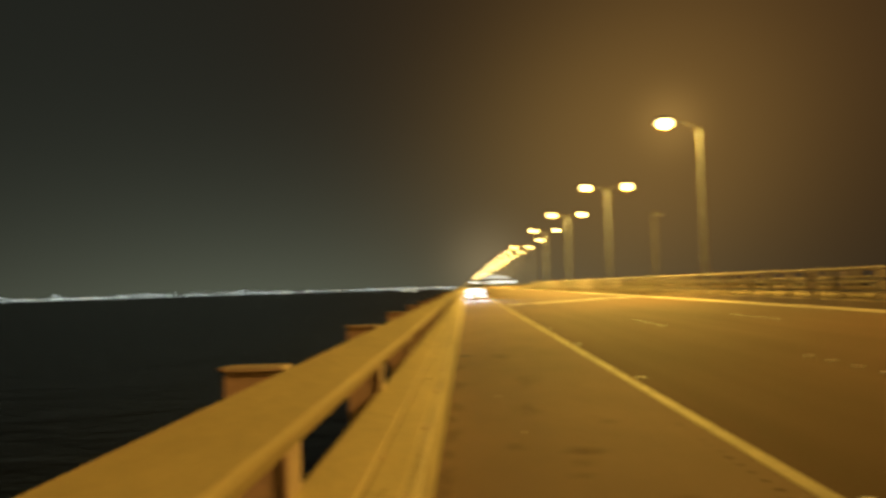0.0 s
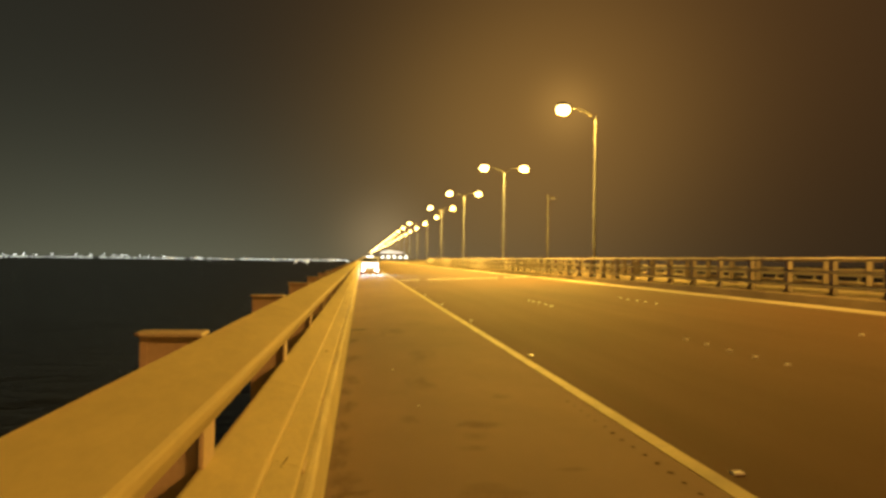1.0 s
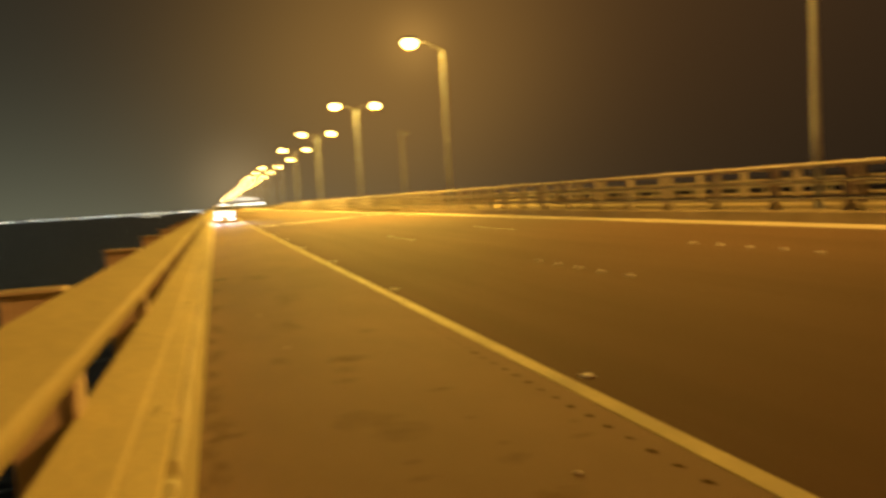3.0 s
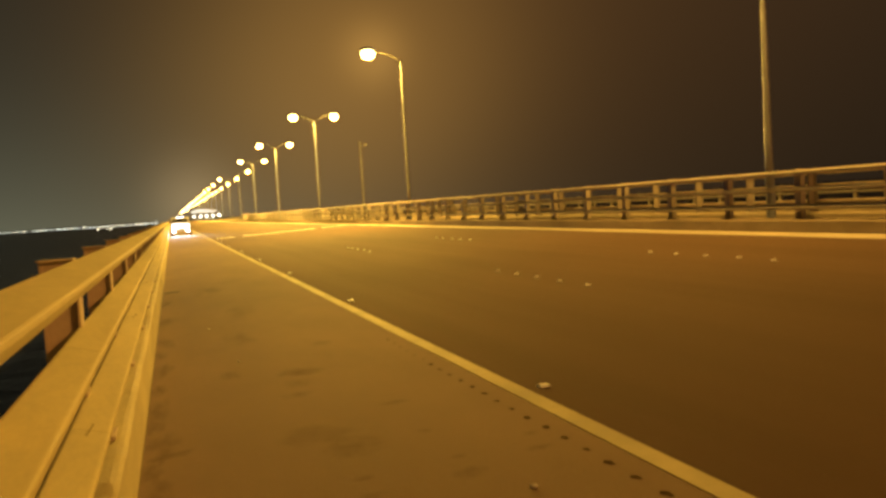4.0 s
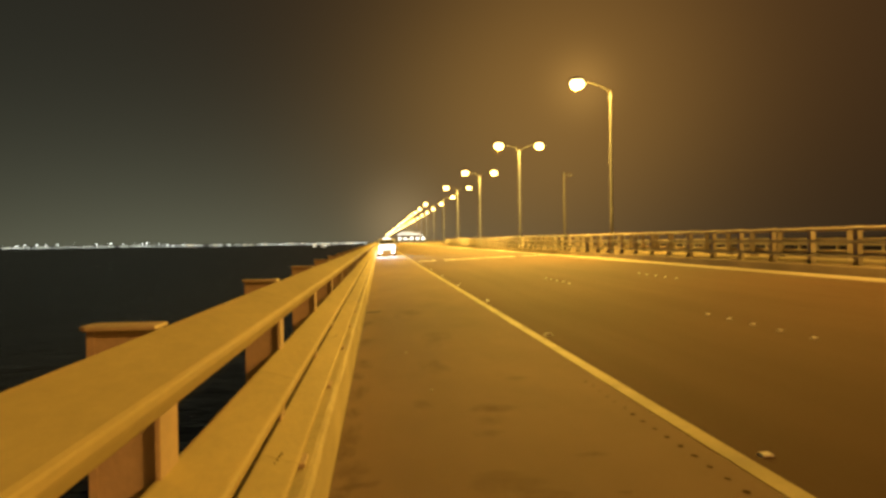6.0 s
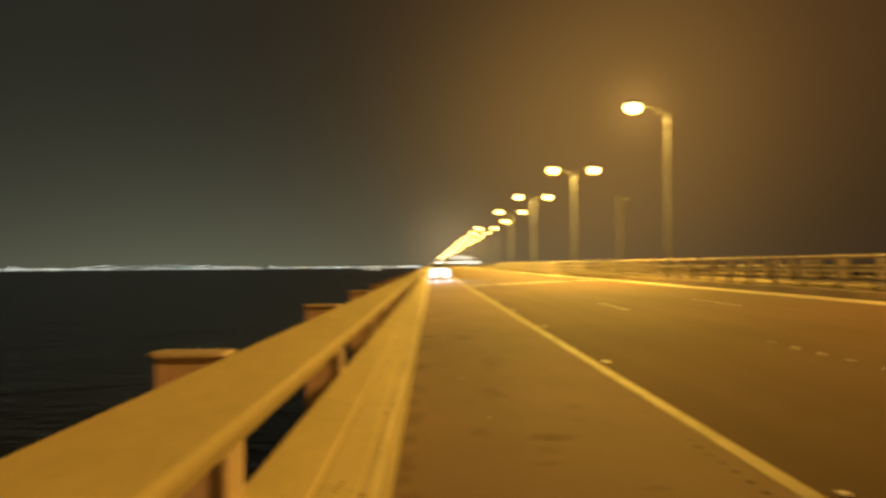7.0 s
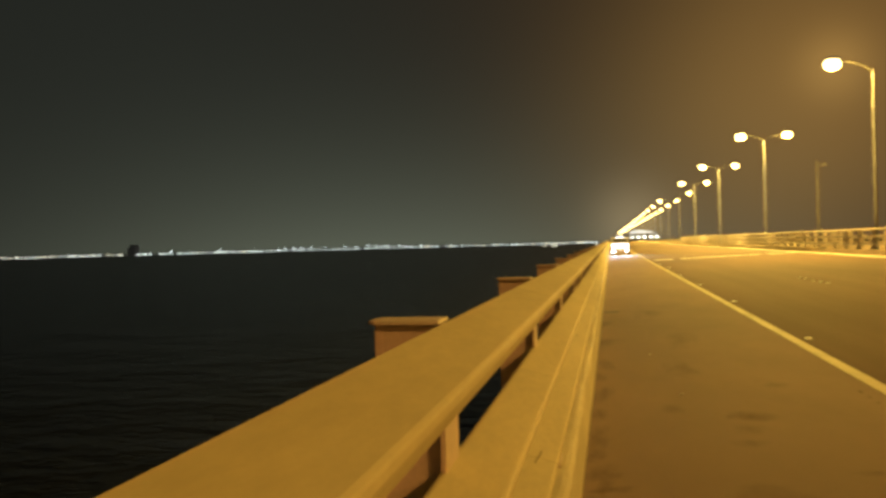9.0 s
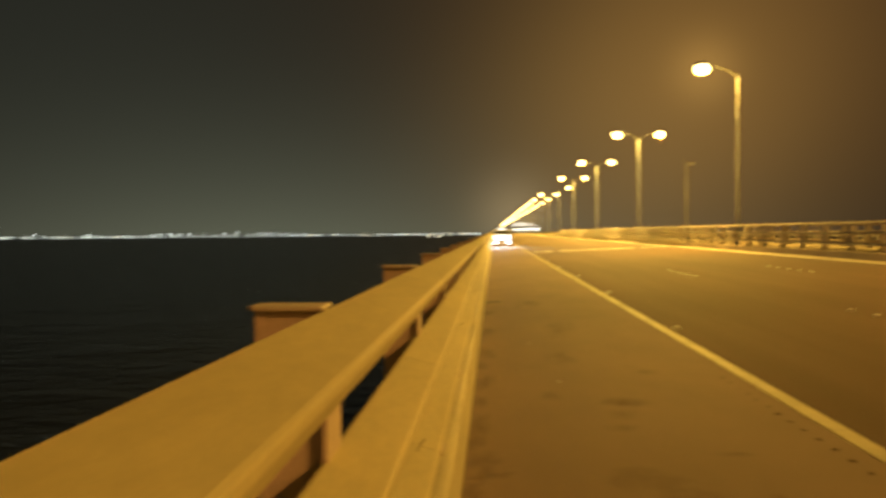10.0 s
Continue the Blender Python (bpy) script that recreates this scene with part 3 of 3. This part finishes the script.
# ---------------------------------------------------------------- van on the shoulder
def van(x, y):
    root = tagged(new("van"), "white van parked on the shoulder with headlights on", "van")
    root.location = (x, y, road_z(x))
    b = bmesh.new()
    side = [(0.0, 0.42), (0.0, 0.95), (0.10, 1.12), (0.75, 1.28), (1.35, 1.72), (1.65, 1.86), (4.5, 1.90), (4.95, 1.7), (5.15, 0.5), (4.6, 0.36), (0.3, 0.32)]
    l = [b.verts.new((-0.95, yy, zz)) for yy, zz in side]
    r2 = [b.verts.new((0.95, yy, zz)) for yy, zz in side]
    for i in range(len(side)):
        j = (i + 1) % len(side)
        b.faces.new((l[i], l[j], r2[j], r2[i]))
    b.faces.new(l)
    b.faces.new(r2[::-1])
    for v in b.verts:
        if v.co.z > 1.3:
            v.co.x *= 1 - 0.12 * (v.co.z - 1.3)
    bmesh.ops.bevel(b, geom=b.edges[:], offset=0.05, segments=2, affect="EDGES")
    part("body", b, WHITE, root, smooth=False)
    b = bmesh.new()
    vs = [b.verts.new(c) for c in ((-0.78, 0.86, 1.38), (0.78, 0.86, 1.38), (0.72, 1.27, 1.66), (-0.72, 1.27, 1.66))]
    b.faces.new(vs)
    bmesh.ops.translate(b, verts=b.verts, vec=(0, -0.03, 0.03))
    part("windscreen", b, glass, root)
    b = bmesh.new()
    cuboid(b, -0.8, 0.8, -0.03, 0.02, 0.76, 0.95, 0.02)
    part("grille", b, DARK, root)
    b = bmesh.new()
    cuboid(b, -0.93, 0.93, -0.10, 0.06, 0.32, 0.74, 0.04)
    # glowing panel added to stand for the headlight glare on the front
    b2 = bmesh.new()
    cuboid(b2, -0.84, 0.84, -0.05, 0.12, 0.66, 1.18, 0.03)
    part("front_glare", b2, GLARE, root, "added white glowing panel for the headlight glare")
    part("bumper", b, WHITE, root)
    # glowing strip added to whiten the roofline, no real lamp
    b = bmesh.new()
    cuboid(b, -0.40, 0.40, 1.62, 1.76, 1.86, 1.92, 0.02)
    part("roof_glare", b, GLARE, root, "added white glowing strip for the glare along the roofline")
    for s in (-1, 1):
        b = bmesh.new()
        cuboid(b, s * 0.68 - 0.15, s * 0.68 + 0.15, -0.135, -0.02, 0.36, 0.52, 0.03)
        part("headlight", b, HEADLIGHT, root, "lit white headlight")
        b = bmesh.new()
        cuboid(b, s * 1.0 - 0.08, s * 1.0 + 0.08, 0.85, 1.0, 1.35, 1.62, 0.03)
        part("mirror", b, DARK, root)
        for wy in (0.9, 4.1):
            b = bmesh.new()
            tube(b, [(s * 0.72, wy, 0.34), (s * 0.96, wy, 0.34)], [0.34, 0.34], 20)
            wheel = part("wheel", b, RUBBER, root)
            b = bmesh.new()
            tube(b, [(s * 0.955, wy, 0.34), (s * 0.975, wy, 0.34)], [0.2, 0.18], 16)
            part("rim", b, GALV, wheel)
        d = bpy.data.lights.new("headlight_beam", "SPOT")
        d.energy, d.color, d.spot_size, d.spot_blend, d.shadow_soft_size = 2400.0, (0.86, 0.93, 1.0), radians(52), 0.8, 0.1
        o = new("headlight_beam", d)
        o.matrix_world = look((x + s * 0.74, y - 0.15, root.location.z + 0.78), (x + s * 0.9 - 0.4, y - 13, -0.3))
    return root


van(1.15, 86.0)


# ---------------------------------------------------------------- canopy far down the road
def canopy(x0, x1, y):
    root = tagged(new("canopy"), "white checkpoint canopy far along the road, its roof glowing by itself", "canopy")
    root.location = ((x0 + x1) / 2, y, 0)
    w = (x1 - x0) / 2
    b = bmesh.new()
    extrude(b, [(-w, 6.6), (-w * 0.7, 7.9), (-w * 0.2, 8.3), (w * 0.35, 7.7), (w, 6.6), (w, 6.2), (-w, 6.1)], 0, 14)
    # the roof glows by itself in place of lamplight from below
    part("roof", b, glowing("glowing_canopy", (0.97, 0.95, 0.82), 1.1), root)
    for i in range(5):
        x = -w * 0.80 + i * w * 0.50
        b = bmesh.new()
        tube(b, [(x, 7, -0.3), (x, 7, 6.3)], [0.3, 0.3], 10)
        part("column", b, WHITE, root)
        b = bmesh.new()
        cuboid(b, x - 0.9, x + 0.9, 0.2, 2.0, 2.6, 3.8, 0.2)
        part("booth_light", b, TUBE, root, "row of bright booth lights")
    return root


canopy(14.0, 31.5, 600)


# ---------------------------------------------------------------- far shore
R = 3600.0


def shore_point(az, r=R):
    return Vector((math.sin(radians(az)) * r, math.cos(radians(az)) * r, 0))


b = bmesh.new()
n = 60
inner = [b.verts.new(shore_point(-64 + 63.3 * i / n, R - 60) + Vector((0, 0, SEA - 0.5))) for i in range(n + 1)]
ridge = [b.verts.new(shore_point(-64 + 63.3 * i / n, R) + Vector((0, 0, SEA + 2.0))) for i in range(n + 1)]
outer = [b.verts.new(shore_point(-64 + 63.3 * i / n, R + 700) + Vector((0, 0, SEA - 0.5))) for i in range(n + 1)]
for i in range(n):
    b.faces.new((inner[i], inner[i + 1], ridge[i + 1], ridge[i]))
    b.faces.new((ridge[i], ridge[i + 1], outer[i + 1], outer[i]))
tagged(part("ground", b, LAND), "low dark far shore across the water", "shore", kind="structure")

rng = random.Random(5)


def shore_box(bm, az, wide, z0, z1, r=R):
    """A box on the shore, wide across the view, between two heights above the water."""
    q = shore_point(az, r)
    a, h = radians(az), wide / 2
    ux, uy = math.cos(a) * h, -math.sin(a) * h
    dx, dy = math.sin(a) * 2.0, math.cos(a) * 2.0
    lo, hi = [[bm.verts.new((q.x + i * ux + j * dx, q.y + i * uy + j * dy, SEA + z)) for i, j in ((-1, 0), (1, 0), (1, 1), (-1, 1))] for z in (z0, z1)]
    bm.faces.new(lo)
    bm.faces.new(hi)
    for i in range(4):
        bm.faces.new((lo[i], lo[(i + 1) % 4], hi[(i + 1) % 4], hi[i]))


buildings = bmesh.new()
groups = {"glimmer": bmesh.new(), "cool": bmesh.new(), "warm": bmesh.new(), "flood": bmesh.new()}
# stretches of the shore: from, to (degrees), share lit, how bright, how warm, height
STRETCHES = ((-63.0, -38.0, 0.22, 0.75, 0.6, 9.0), (-38.0, -33.7, 0.22, 0.75, 0.7, 9.0), (-32.8, -29.3, 0.95, 0.62, 0.1, 7.0), (-29.0, -24.7, 0.95, 0.62, 0.1, 7.0),
             (-24.3, -14.2, 0.92, 0.25, 0.1, 5.5), (-14.2, -8.0, 0.85, 0.40, 0.5, 4.0), (-8.0, -0.9, 0.95, 0.85, 0.8, 5.0))
for a0, a1, lit, bright, warm, tall in STRETCHES:
    az = a0
    while az < a1:
        wide = rng.uniform(6, 26) if az > -33.0 else rng.uniform(5, 12)
        step = math.degrees(wide / R)
        mid = az + step / 2
        if rng.random() < 0.6:
            shore_box(buildings, mid, wide * 1.4, 0.0, rng.uniform(3.0, 4.0 + tall), R + rng.uniform(20, 60))
        if rng.random() < lit:
            shore_box(groups["glimmer"], mid, wide * 1.05, rng.uniform(1.0, 1.8), rng.uniform(3.0, min(tall, 7.0)), R + rng.uniform(4, 8))
        if rng.random() < bright:
            z = rng.uniform(1.8, tall * 0.7)
            shore_box(groups["warm" if rng.random() < warm else "cool"], mid + rng.uniform(-0.05, 0.05), min(wide * 0.6, rng.uniform(4, 11)), z, z + rng.uniform(1.6, 3.0))
        az += step * rng.uniform(0.9, 1.25)
# floodlight masts along the quay
for az in (-23.5, -23.0, -22.35, -21.8, -21.15, -20.2, -18.85, -17.95, -17.2, -16.55, -16.0, -15.75, -14.95, -14.4, -13.4, -11.2, -30.6, -27.4):
    z = rng.uniform(9.5, 14.5) * (1.0 if az < -15.5 else 0.7)
    shore_box(groups["flood"], az, rng.uniform(2.6, 4.4), z, z + rng.uniform(2.6, 4.2))
    shore_box(buildings, az, 0.8, 0.0, z, R + 1.0)
# lights close to the water on a nearer mooring
for az, wide in ((-4.60, 5.0), (-4.05, 3.5), (-3.80, 6.0), (-0.95, 3.0)):
    shore_box(groups["warm"], az, wide, 0.6, 2.8, 2000.0)
tagged(part("shore_buildings", buildings, FARWALL), "low dark buildings and masts on the far shore", "buildings", kind="stuff")
for nm, m, words in (("glimmer", FAINT, "faint pale glimmer of lit frontages along the far shore"), ("cool", COOL, "small greenish white lights along the far shore"),
                     ("warm", WARM, "small amber white lights along the far shore"), ("flood", FLOOD, "bright white floodlights on masts along the far quay")):
    tagged(part("shore_lights", groups[nm], m), words, "shore lights", kind="stuff")

p = shore_point(-33.15, R + 30)
root = tagged(new("tower_block"), "dark unlit tower block on the far shore", "building")
root.location = (p.x, p.y, SEA)
b = bmesh.new()
cuboid(b, -2, 22, 0, 30, 0, 45)
part("tower_body", b, TOWER, root)
b = bmesh.new()
cuboid(b, -17, -2, 2, 28, 0, 33)
part("lower_wing", b, TOWER, root)
b = bmesh.new()
tube(b, [(-5, 10, 30), (-5, 10, 48)], [0.6, 0.3], 8)
part("mast", b, TOWER, root)

# ---------------------------------------------------------------- loose grit
for x, y, z, q in ((0.55, 4.05, None, 0.016), (2.06, 3.825, None, 0.022), (0.9, 9.0, None, 0.015), (0.72, 12.0, None, 0.015)):
    b = bmesh.new()
    r = bmesh.ops.create_icosphere(b, subdivisions=2, radius=q)
    for v in r["verts"]:
        v.co *= 1 + 0.25 * noise.noise(v.co * 60 + Vector((x, y, 0)))
        v.co.z *= 0.5
    o = tagged(part("stone_chip", b, CHIP), "small pale stone chip lying on the asphalt", "stone chip", group="grit")
    o.location = (x, y, (road_z(x) if z is None else z) + q * 0.35)
